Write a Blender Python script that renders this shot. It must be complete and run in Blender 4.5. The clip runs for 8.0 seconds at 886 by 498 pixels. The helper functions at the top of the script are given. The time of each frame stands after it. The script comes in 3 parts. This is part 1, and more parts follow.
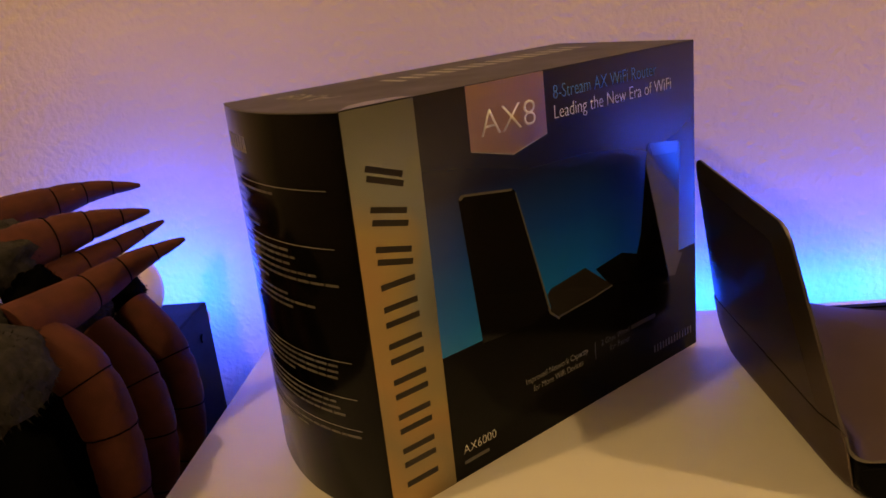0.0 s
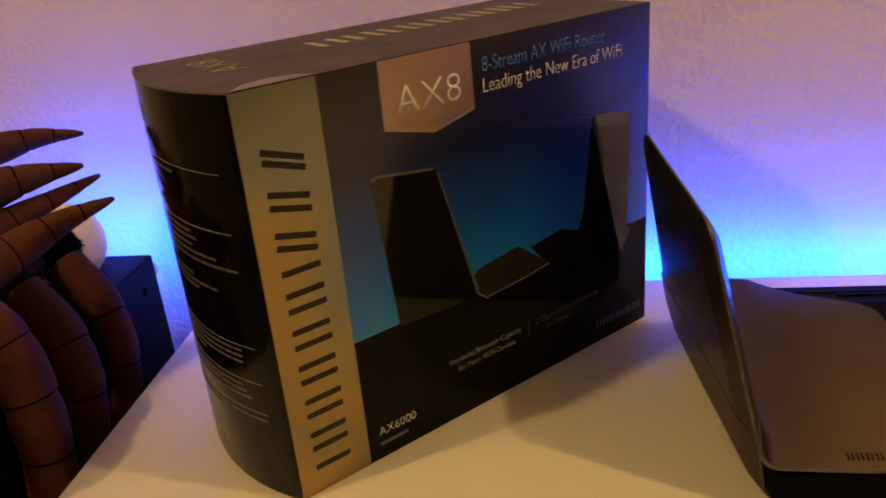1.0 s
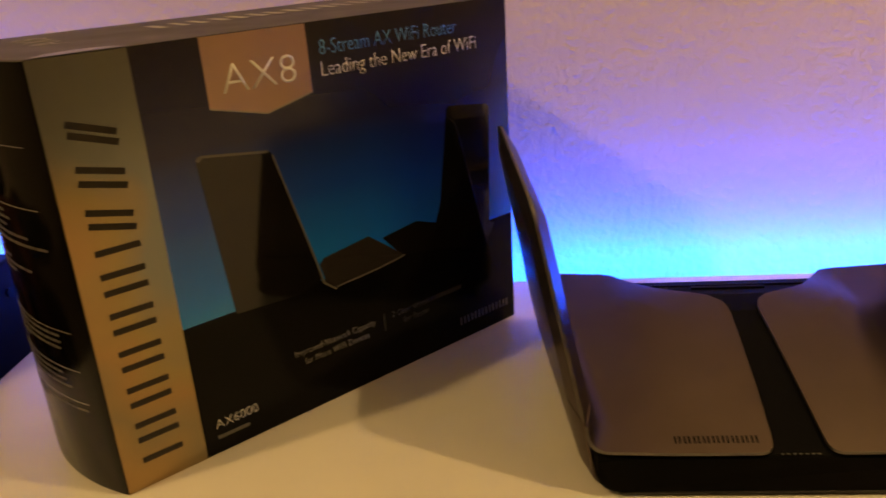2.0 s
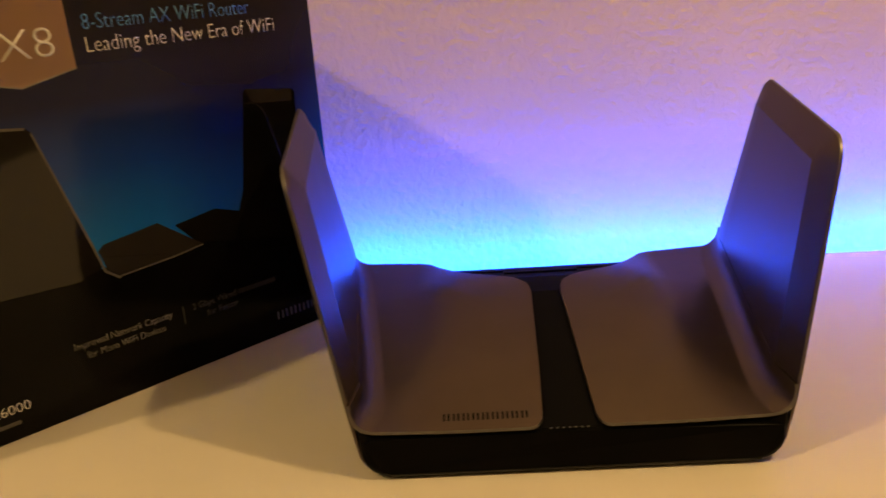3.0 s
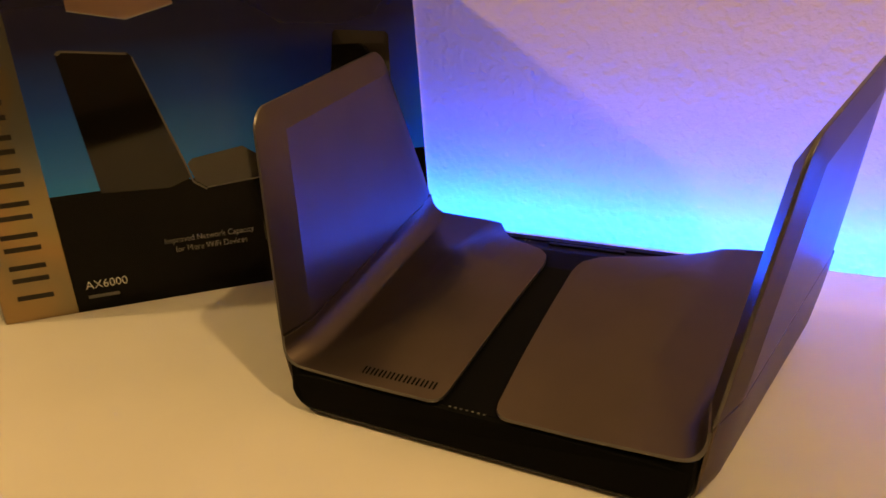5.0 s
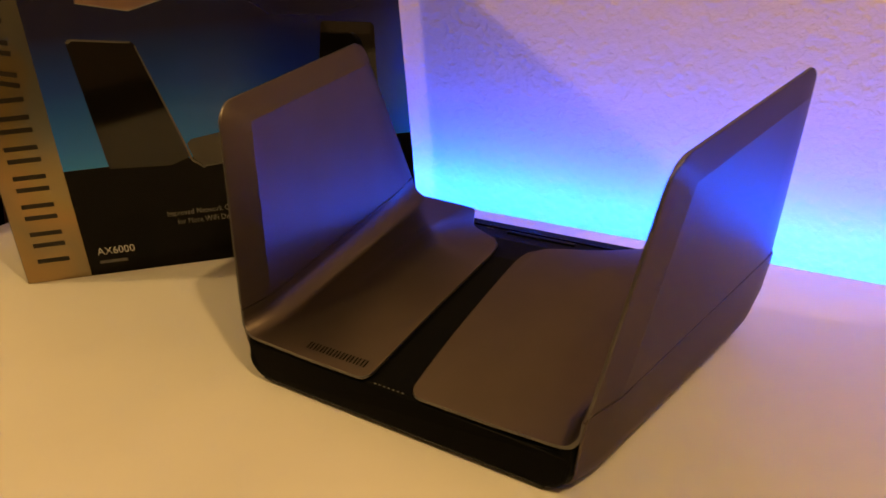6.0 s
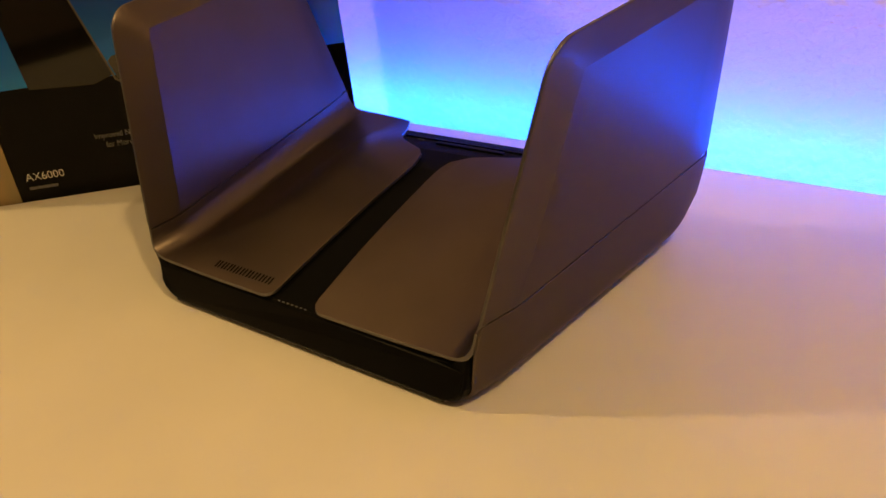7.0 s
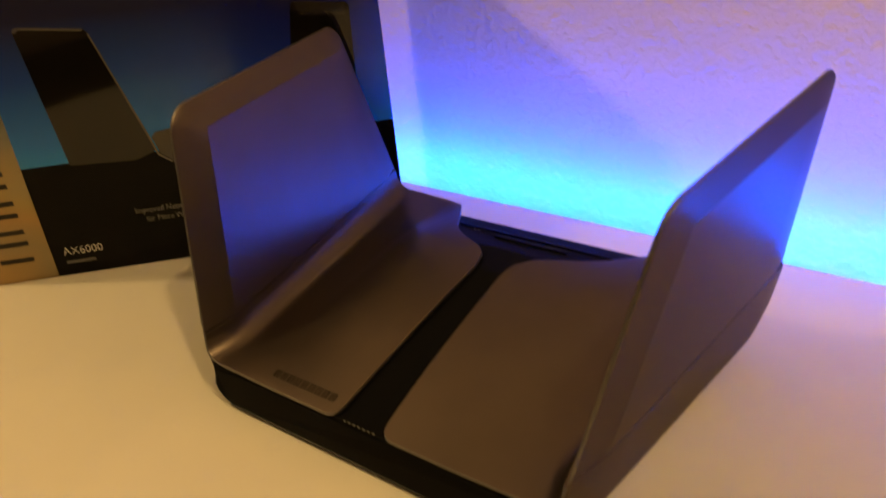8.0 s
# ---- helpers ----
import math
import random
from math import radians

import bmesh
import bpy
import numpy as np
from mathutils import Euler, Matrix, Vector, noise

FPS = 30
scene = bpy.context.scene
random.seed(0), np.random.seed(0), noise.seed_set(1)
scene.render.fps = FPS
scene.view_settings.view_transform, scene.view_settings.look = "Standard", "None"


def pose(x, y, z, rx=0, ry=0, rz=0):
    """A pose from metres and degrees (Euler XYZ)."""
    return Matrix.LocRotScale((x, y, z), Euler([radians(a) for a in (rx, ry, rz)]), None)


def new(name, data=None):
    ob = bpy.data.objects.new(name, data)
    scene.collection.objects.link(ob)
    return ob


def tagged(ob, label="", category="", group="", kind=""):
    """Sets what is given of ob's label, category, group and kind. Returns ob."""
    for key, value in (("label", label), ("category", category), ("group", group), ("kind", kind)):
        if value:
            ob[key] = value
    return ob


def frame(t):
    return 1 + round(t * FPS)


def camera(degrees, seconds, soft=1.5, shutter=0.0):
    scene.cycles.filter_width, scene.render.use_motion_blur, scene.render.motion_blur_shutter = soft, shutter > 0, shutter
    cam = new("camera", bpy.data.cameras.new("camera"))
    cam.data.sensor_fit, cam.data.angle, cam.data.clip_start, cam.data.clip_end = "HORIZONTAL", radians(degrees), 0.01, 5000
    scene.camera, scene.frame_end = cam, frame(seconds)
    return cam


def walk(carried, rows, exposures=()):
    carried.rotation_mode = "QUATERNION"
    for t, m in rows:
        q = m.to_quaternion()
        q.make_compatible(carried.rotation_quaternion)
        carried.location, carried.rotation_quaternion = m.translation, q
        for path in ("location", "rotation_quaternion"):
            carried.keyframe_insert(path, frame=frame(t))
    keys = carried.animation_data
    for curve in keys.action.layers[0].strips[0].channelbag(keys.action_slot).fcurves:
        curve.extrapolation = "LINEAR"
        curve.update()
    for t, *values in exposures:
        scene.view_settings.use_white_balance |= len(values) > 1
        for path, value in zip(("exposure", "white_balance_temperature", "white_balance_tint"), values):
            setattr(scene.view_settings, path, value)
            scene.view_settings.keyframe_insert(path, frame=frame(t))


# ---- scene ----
cam = camera(57.6, 8.0, soft=1.55, shutter=0.4)
ROWS = [
    (0, -0.2823, -0.5159, 0.3027, 6.56, -17.58, -6.25),
    (0.5, -0.2528, -0.4889, 0.3128, 8.74, -20.50, -5.93),
    (1, -0.2207, -0.4752, 0.3267, 8.67, -23.34, -5.26),
    (2.5, -0.1025, -0.4707, 0.2681, 3.22, -19.96, -3.64),
    (3, -0.0462, -0.4626, 0.2508, 2.11, -19.27, -3.89),
    (3.5, -0.0050, -0.4386, 0.2461, 4.49, -21.12, -4.22),
    (4, 0.0623, -0.4250, 0.2488, 13.34, -21.81, -4.77),
    (4.5, 0.1319, -0.4138, 0.2427, 23.75, -21.93, -5.35),
    (4.7, 0.1454, -0.4036, 0.2370, 26.93, -21.47, -4.92),
    (5.8, 0.2376, -0.3769, 0.2635, 37.23, -23.44, -4.41),
    (6, 0.2495, -0.3697, 0.2639, 37.45, -23.87, -4.63),
    (6.5, 0.2728, -0.3361, 0.2547, 38.72, -24.49, -5.34),
    (7, 0.2841, -0.3245, 0.2373, 39.06, -28.53, -6.82),
    (7.5, 0.2621, -0.3091, 0.2367, 38.95, -27.74, -7.23),
    (8, 0.2339, -0.3109, 0.2839, 38.91, -28.15, -5.98),
]
walk(cam, [(t, pose(x, y, z, 90 + pitch, 0, yaw) @ pose(0, 0, 0, 0, 0, roll)) for t, x, y, z, yaw, pitch, roll in ROWS],
     [(0, -0.08, 6500, 18), (0.5, -0.05, 6500, 16), (1.0, -0.06, 6500, 14.5), (2.5, 0.10, 6500, 17), (3.0, 0.12, 6500, 18), (3.5, 0.12, 6500, 17), (4.5, 0.12, 6500, 16), (6.0, 0.06, 6500, 15.5), (7.0, 0.04, 6500, 15), (8.0, 0.03, 6500, 13.5)])

# ---- light: two warm room lamps, a blue strip behind the desk ----
WARM = (0.95, 0.63, 0.215)
world = bpy.data.worlds.new("room_dark")
world.use_nodes = True
world.node_tree.nodes["Background"].inputs[0].default_value = (1.0, 0.7, 0.45, 1)
world.node_tree.nodes["Background"].inputs[1].default_value = 0.0
scene.world = world


def room_lamp(name, place, watts, size):
    lamp = bpy.data.lights.new(name, "POINT")
    lamp.energy, lamp.color, lamp.shadow_soft_size = watts, WARM, size
    ob = new(name, lamp)
    ob.matrix_world = Matrix.Translation(place)
    return ob


room_lamp("lamp_east", (0.99, -0.376, 1.75), 52.0, 0.035)
room_lamp("lamp_west", (-1.48, -0.78, 1.83), 62.0, 0.045)
LED_COLOUR, LED_POWER = (0.0, 0.066, 1.0, 1), 2900.0
scene.view_settings.exposure = 0.0

# ---- materials ----


def material(name, rough=0.5, metal=0.0, colour=(0.5, 0.5, 0.5)):
    m = bpy.data.materials.new(name)
    m.use_nodes = True
    b = m.node_tree.nodes["Principled BSDF"]
    b.inputs["Base Color"].default_value = (*colour, 1)
    b.inputs["Roughness"].default_value = rough
    b.inputs["Metallic"].default_value = metal
    return m, m.node_tree.nodes, m.node_tree.links, b


def noise_node(nodes, links, scale, detail=4.0, coord="Object", stretch=(1, 1, 1)):
    tc, mp, tx = nodes.new("ShaderNodeTexCoord"), nodes.new("ShaderNodeMapping"), nodes.new("ShaderNodeTexNoise")
    mp.inputs["Scale"].default_value = stretch
    tx.inputs["Scale"].default_value, tx.inputs["Detail"].default_value = scale, detail
    links.new(tc.outputs[coord], mp.inputs["Vector"])
    links.new(mp.outputs[0], tx.inputs["Vector"])
    return tx


def ramp(nodes, links, source, stops):
    r = nodes.new("ShaderNodeValToRGB")
    while len(r.color_ramp.elements) < len(stops):
        r.color_ramp.elements.new(0.5)
    for e, (at, c) in zip(r.color_ramp.elements, stops):
        e.position, e.color = at, (*c, 1)
    links.new(source, r.inputs["Fac"])
    return r


def bump(nodes, links, b, source, strength, distance, after=None):
    n = nodes.new("ShaderNodeBump")
    n.inputs["Strength"].default_value, n.inputs["Distance"].default_value = strength, distance
    links.new(source, n.inputs["Height"])
    if after:
        links.new(after.outputs[0], n.inputs["Normal"])
    links.new(n.outputs[0], b.inputs["Normal"])
    return n


def worn(name, colour, rough, metal=0.0, vary=0.12, scale=60, grain=900, bumps=0.0002, spec=0.5, smudge=0.15):
    """A paint or plastic with faint blotches, grain and smudged gloss."""
    m, N, L, b = material(name, rough, metal, colour)
    big, fine = noise_node(N, L, scale, 5), noise_node(N, L, grain, 2)
    lo, hi = [c * (1 - vary) for c in colour], [min(1, c * (1 + vary)) for c in colour]
    L.new(ramp(N, L, big.outputs["Fac"], [(0.3, lo), (0.7, hi)]).outputs[0], b.inputs["Base Color"])
    L.new(ramp(N, L, big.outputs["Fac"], [(0.25, [rough * (1 - smudge)] * 3), (0.75, [min(1, rough * (1 + smudge))] * 3)]).outputs[0], b.inputs["Roughness"])
    b.inputs["Specular IOR Level"].default_value = spec
    if bumps:
        bump(N, L, b, fine.outputs["Fac"], 0.35, bumps)
    return m


def stucco():
    m, N, L, b = material("stucco_wall_paint", 0.75, 0, (0.66, 0.56, 0.50))
    big, mid, fine = noise_node(N, L, 5, 4), noise_node(N, L, 150, 3), noise_node(N, L, 380, 3)
    L.new(ramp(N, L, big.outputs["Fac"], [(0.3, (0.86, 0.735, 0.63)), (0.7, (0.91, 0.785, 0.675))]).outputs[0], b.inputs["Base Color"])
    flat = ramp(N, L, mid.outputs["Fac"], [(0.36, (0, 0, 0)), (0.62, (1, 1, 1))])
    first = bump(N, L, b, flat.outputs[0], 0.42, 0.0014)
    bump(N, L, b, fine.outputs["Fac"], 0.42, 0.0008, first)
    return m


def gradient(name, stops, rough, axis=2, metal=0.0, coat=0.0, across=None):
    """A print whose colour runs along one local axis, given in metres."""
    m, N, L, b = material(name, rough, metal)
    tc, sp = N.new("ShaderNodeTexCoord"), N.new("ShaderNodeSeparateXYZ")
    L.new(tc.outputs["Object"], sp.inputs[0])
    low, high = stops[0][0], stops[-1][0]
    mr = N.new("ShaderNodeMapRange")
    mr.inputs["From Min"].default_value, mr.inputs["From Max"].default_value = low, high
    L.new(sp.outputs[axis], mr.inputs["Value"])
    shade = ramp(N, L, mr.outputs[0], [((a - low) / (high - low), c) for a, c in stops]).outputs[0]
    if across:
        scale, mix = N.new("ShaderNodeMath"), N.new("ShaderNodeMix")
        scale.operation, mix.data_type, mix.blend_type = "MULTIPLY", "RGBA", "MULTIPLY"
        scale.inputs[1].default_value, mix.inputs[0].default_value = 1 / across[-1][0], 1.0
        L.new(sp.outputs[0], scale.inputs[0])
        L.new(shade, mix.inputs[6])
        L.new(ramp(N, L, scale.outputs[0], [(a / across[-1][0], c) for a, c in across]).outputs[0], mix.inputs[7])
        shade = mix.outputs[2]
    L.new(shade, b.inputs["Base Color"])
    b.inputs["Coat Weight"].default_value, b.inputs["Coat Roughness"].default_value = coat, 0.08
    return m


def emitter(name, colour, power):
    m, N, L, b = material(name, 0.5, 0, colour[:3])
    b.inputs["Emission Color"].default_value, b.inputs["Emission Strength"].default_value = colour, power
    return m


def ribbed(name):
    """Fine ribbed black grille cloth."""
    m, N, L, b = material(name, 0.7, 0, (0.003, 0.003, 0.0035))
    b.inputs["Specular IOR Level"].default_value = 0.04
    tc, wv = N.new("ShaderNodeTexCoord"), N.new("ShaderNodeTexWave")
    wv.inputs["Scale"].default_value = 420
    L.new(tc.outputs["Object"], wv.inputs["Vector"])
    bump(N, L, b, wv.outputs["Fac"], 0.3, 0.0002)
    return m


def rainbow_foil():
    """Diffraction foil: bands of muted hue that drift up and across."""
    m, N, L, b = material("rainbow_foil", 0.24, 1.0)
    tc, sp = N.new("ShaderNodeTexCoord"), N.new("ShaderNodeSeparateXYZ")
    L.new(tc.outputs["Object"], sp.inputs[0])
    cloud = noise_node(N, L, 9, 2)
    up, across, add, add2 = [N.new("ShaderNodeMath") for _ in range(4)]
    up.operation = across.operation = "MULTIPLY"
    L.new(sp.outputs[2], up.inputs[0])
    L.new(sp.outputs[0], across.inputs[0])
    up.inputs[1].default_value, across.inputs[1].default_value = 2.4, 3.2
    L.new(up.outputs[0], add.inputs[0])
    L.new(across.outputs[0], add.inputs[1])
    L.new(add.outputs[0], add2.inputs[0])
    L.new(cloud.outputs["Fac"], add2.inputs[1])
    hue = ramp(N, L, add2.outputs[0], [(0.35, (0.34, 0.19, 0.10)), (0.50, (0.38, 0.26, 0.12)), (0.62, (0.28, 0.23, 0.14)), (0.74, (0.37, 0.25, 0.12)), (0.86, (0.34, 0.27, 0.13)), (0.96, (0.29, 0.26, 0.19)), (1.0, (0.24, 0.26, 0.25))])
    L.new(hue.outputs[0], b.inputs["Base Color"])
    return m


STUCCO = stucco()
DESK_WHITE = worn("white_laminate", (0.655, 0.627, 0.586), 0.42, vary=0.03, scale=12, grain=500, bumps=0.00006)
GUNMETAL = worn("gunmetal_paint", (0.105, 0.085, 0.077), 0.31, metal=0.88, vary=0.05, scale=30, grain=2600, bumps=0, smudge=0.04)
RIM_METAL = worn("worn_rim_metal", (0.145, 0.138, 0.142), 0.38, metal=0.9, vary=0.08, scale=90, grain=2000, bumps=0.00003)
BLACK_PLASTIC = worn("black_plastic", (0.0020, 0.0020, 0.0022), 0.40, vary=0.2, scale=40, grain=1500, bumps=0.00006, spec=0.05)
TRIM_BLACK = worn("glossy_black_trim", (0.004, 0.004, 0.004), 0.2, bumps=0, spec=0.5)
GRILLE = ribbed("black_grille")
GUNMETAL.node_tree.nodes["Principled BSDF"].inputs["Specular Tint"].default_value = (0.60, 0.56, 0.58, 1)
FOIL_MARK = worn("dark_brown_overprint", (0.016, 0.012, 0.009), 0.35, vary=0.2, bumps=0, spec=0.3)
DARK_MARK = worn("dark_mark", (0.002, 0.002, 0.002), 0.6, bumps=0, spec=0.05)
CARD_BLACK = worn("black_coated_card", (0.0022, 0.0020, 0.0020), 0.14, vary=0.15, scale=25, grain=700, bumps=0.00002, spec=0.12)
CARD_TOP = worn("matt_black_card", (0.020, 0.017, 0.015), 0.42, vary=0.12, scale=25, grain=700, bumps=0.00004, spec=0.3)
INK_WHITE = worn("white_ink", (0.72, 0.71, 0.69), 0.45, bumps=0)
INK_GREY = worn("grey_ink", (0.30, 0.29, 0.28), 0.45, bumps=0)
INK_DIM = worn("dim_grey_ink", (0.09, 0.088, 0.086), 0.45, bumps=0)
INK_SMALL = worn("small_grey_ink", (0.11, 0.105, 0.10), 0.45, bumps=0)
INK_BLUE = worn("blue_ink", (0.07, 0.24, 0.50), 0.45, bumps=0)
SKY_PRINT = gradient("blue_gradient_print", [(0.0875, (0.005, 0.21, 0.70)), (0.105, (0.005, 0.15, 0.64)), (0.15, (0.006, 0.05, 0.34)), (0.19, (0.008, 0.010, 0.055)), (0.25, (0.008, 0.005, 0.008))], 0.22, coat=0.42, across=[(0.0476, (1, 1, 1)), (0.14, (0.8, 1.0, 0.95)), (0.19, (0.7, 0.85, 1.0)), (0.225, (0.5, 0.45, 0.75)), (0.265, (0.4, 0.25, 0.5)), (0.297, (0.5, 0.4, 0.9)), (0.3195, (0.7, 0.9, 1.9))])
SKY_PRINT.node_tree.nodes["Principled BSDF"].inputs["Specular IOR Level"].default_value = 0.4
FOIL = rainbow_foil()
BADGE_FOIL = gradient("copper_foil", [(0.20, (0.46, 0.33, 0.28)), (0.25, (0.52, 0.36, 0.28))], 0.3, metal=0.9)
PRINT_BLACK = worn("printed_black", (0.002, 0.002, 0.002), 0.07, vary=0.2, bumps=0, spec=0.36)
PRINT_EDGE = worn("printed_grey_rim", (0.10, 0.095, 0.09), 0.25, bumps=0)
PRINT_DARK_GREY = worn("printed_dark_grey", (0.016, 0.014, 0.013), 0.06, vary=0.2, bumps=0, spec=0.7)
for varnished, weight, rough, ior in ((PRINT_BLACK, 0.22, 0.04, 1.7), (PRINT_DARK_GREY, 0.25, 0.08, 1.5), (SKY_PRINT, 0.42, 0.2, 1.5)):
    bsdf = varnished.node_tree.nodes["Principled BSDF"].inputs
    bsdf["Coat Weight"].default_value, bsdf["Coat Roughness"].default_value, bsdf["Coat IOR"].default_value = weight, rough, ior
CLAW_BROWN = worn("brown_cloth", (0.074, 0.0245, 0.0180), 0.75, vary=0.2, scale=70, grain=900, bumps=0.0006, spec=0.12)
STITCH = worn("black_stitching", (0.003, 0.0025, 0.0025), 0.9, bumps=0, spec=0.03)
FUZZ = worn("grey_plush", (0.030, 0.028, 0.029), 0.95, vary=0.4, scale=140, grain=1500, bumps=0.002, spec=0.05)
# the plush again, near black: shade between and below the claws, put into the colour
FUZZ_SHADED = worn("shaded_plush", (0.0012, 0.0012, 0.0013), 0.95, vary=0.3, scale=140, grain=1500, bumps=0.002, spec=0.02)
CREAM = worn("cream_plastic", (0.72, 0.64, 0.48), 0.5, vary=0.06, scale=30, bumps=0.0002)
CABINET_BLACK = worn("black_cabinet", (0.003, 0.003, 0.004), 0.5, vary=0.2, scale=30, grain=600, bumps=0.0002, spec=0.06)
PLAIN_PAINT = worn("beige_wall_paint", (0.58, 0.50, 0.43), 0.8, vary=0.05, scale=6, grain=200, bumps=0.001)
CEILING_PAINT = worn("ceiling_paint", (0.34, 0.32, 0.30), 0.85, vary=0.04, scale=6, grain=200, bumps=0.001)
CARPET = worn("grey_carpet", (0.16, 0.14, 0.12), 0.95, vary=0.3, scale=90, grain=700, bumps=0.004)
TAPE = worn("white_led_tape", (0.6, 0.6, 0.58), 0.5, bumps=0)
LED_GLOW = emitter("blue_led", LED_COLOUR, LED_POWER)
DOT_WHITE = worn("white_indicator", (0.11, 0.11, 0.105), 0.5, bumps=0)

# ---- mesh helpers ----


def part(name, bm, mat, parent=None, label="", smooth=False, bevel=0.0, segments=2):
    bmesh.ops.recalc_face_normals(bm, faces=bm.faces)
    me = bpy.data.meshes.new(name)
    bm.to_mesh(me)
    bm.free()
    for m in (mat if isinstance(mat, (list, tuple)) else [mat]):
        me.materials.append(m)
    if smooth:
        for p in me.polygons:
            p.use_smooth = True
    ob = new(name, me)
    ob.parent = parent
    if bevel:
        b = ob.modifiers.new("edge", "BEVEL")
        b.width, b.segments, b.limit_method, b.angle_limit = bevel, segments, "ANGLE", radians(38)
        b.harden_normals = False
    return tagged(ob, label)


def slab(bm, lo, hi):
    r = bmesh.ops.create_cube(bm, size=1)
    size, mid = [b - a for a, b in zip(lo, hi)], [(a + b) / 2 for a, b in zip(lo, hi)]
    bmesh.ops.transform(bm, matrix=Matrix.Translation(mid) @ Matrix.Diagonal((*size, 1)), verts=r["verts"])
    return r["verts"]


def box_part(name, lo, hi, mat, parent=None, label="", bevel=0.0):
    bm = bmesh.new()
    slab(bm, lo, hi)
    return part(name, bm, mat, parent, label, bevel=bevel)


def thing(name, label, category, group="", m=None):
    ob = new(name)
    ob.empty_display_size = 0.02
    if m is not None:
        ob.matrix_world = m
    return tagged(ob, label, category, group)


def structure(ob, label):
    return tagged(ob, label, kind="structure")


def plate(bm, outline, y0, y1):
    """A flat plate with the outline (x, z), from y0 to y1."""
    f = [bm.verts.new((x, y0, z)) for x, z in outline]
    b = [bm.verts.new((x, y1, z)) for x, z in outline]
    bm.faces.new(f)
    bm.faces.new(b[::-1])
    n = len(f)
    for i in range(n):
        bm.faces.new((f[i], b[i], b[(i + 1) % n], f[(i + 1) % n]))


def sheet(bm, one, two, rim=0, first=0, last=0):
    """A closed sheet between two equal grids of points."""
    g = [[[bm.verts.new(p) for p in row] for row in grid] for grid in (one, two)]
    n, k = len(one), len(one[0])
    for grid in g:
        for i in range(n - 1):
            for j in range(k - 1):
                bm.faces.new((grid[i][j], grid[i + 1][j], grid[i + 1][j + 1], grid[i][j + 1]))
    a, b = g
    for i in range(n - 1):
        for j in (0, k - 1):
            bm.faces.new((a[i][j], a[i + 1][j], b[i + 1][j], b[i][j])).material_index = rim
    for j in range(k - 1):
        for i in (0, n - 1):
            bm.faces.new((a[i][j], a[i][j + 1], b[i][j + 1], b[i][j])).material_index = last if i else first
    return g


def lettering(text, height, thick=0.0002, width=None, spacing=1.0, lean=0.0):
    """Text as a mesh in the x-z plane, left end at the origin, with the given cap height."""
    curve = bpy.data.curves.new("text", "FONT")
    curve.body, curve.size, curve.space_character, curve.resolution_u, curve.shear = text, 1.0, spacing, 3, lean
    curve.offset = -0.013
    ob = new("text_maker", curve)
    bpy.context.view_layer.update()
    me = bpy.data.meshes.new_from_object(ob.evaluated_get(bpy.context.evaluated_depsgraph_get()))
    bpy.data.objects.remove(ob)
    bm = bmesh.new()
    bm.from_mesh(me)
    bpy.data.meshes.remove(me)
    xs, k = [v.co.x for v in bm.verts], height / 0.69
    kx = width / (max(xs) - min(xs)) if width else k
    x0 = min(xs)
    for v in bm.verts:
        v.co = ((v.co.x - x0) * kx, 0, v.co.y * k)
    faces = bmesh.ops.extrude_face_region(bm, geom=bm.faces[:])
    for v in faces["geom"]:
        if isinstance(v, bmesh.types.BMVert):
            v.co.y -= thick
    return bm


# ---- the room ----
WALL_Y = 0.2386
structure(box_part("wall_north", (-3.6, WALL_Y, -0.75), (3.6, WALL_Y + 0.12, 2.0), STUCCO), "beige wall with a knockdown plaster texture behind the desk")
structure(box_part("wall_south", (-3.6, -4.62, -0.75), (3.6, -4.5, 2.0), PLAIN_PAINT), "plain beige wall closing the room")
structure(box_part("wall_west", (-3.72, -4.62, -0.75), (-3.6, WALL_Y + 0.12, 2.0), PLAIN_PAINT), "plain beige wall closing the room")
structure(box_part("wall_east", (3.6, -4.62, -0.75), (3.72, WALL_Y + 0.12, 2.0), PLAIN_PAINT), "plain beige wall closing the room")
structure(box_part("ceiling", (-3.72, -4.62, 2.0), (3.72, WALL_Y + 0.12, 2.1), CEILING_PAINT), "plain off-white ceiling closing the room")
structure(box_part("floor", (-3.72, -4.62, -0.85), (3.72, WALL_Y + 0.12, -0.75), CARPET), "dark carpeted floor below the desk")

# ---- the desk ----
DESK_W, DESK_E, DESK_S, DESK_N = -0.539, 1.10, -0.52, 0.1895
desk = thing("desk", "white laminate desk standing against the textured wall", "desk", m=Matrix.Translation((0, 0, -0.75)))


def under(ob, parent, base):
    ob.parent = parent
    ob.matrix_parent_inverse = Matrix.Translation((-base[0], -base[1], -base[2]))
    return ob


BASE = (0, 0, -0.75)
under(box_part("desktop", (DESK_W, DESK_S, -0.030), (DESK_E, DESK_N, 0), DESK_WHITE, None, "smooth white tabletop", bevel=0.0015), desk, BASE)
for lx in (DESK_W + 0.05, DESK_E - 0.05):
    for ly in (DESK_S + 0.05, DESK_N - 0.06):
        under(box_part("leg", (lx - 0.025, ly - 0.025, -0.75), (lx + 0.025, ly + 0.025, -0.030), DESK_WHITE, bevel=0.002), desk, BASE)

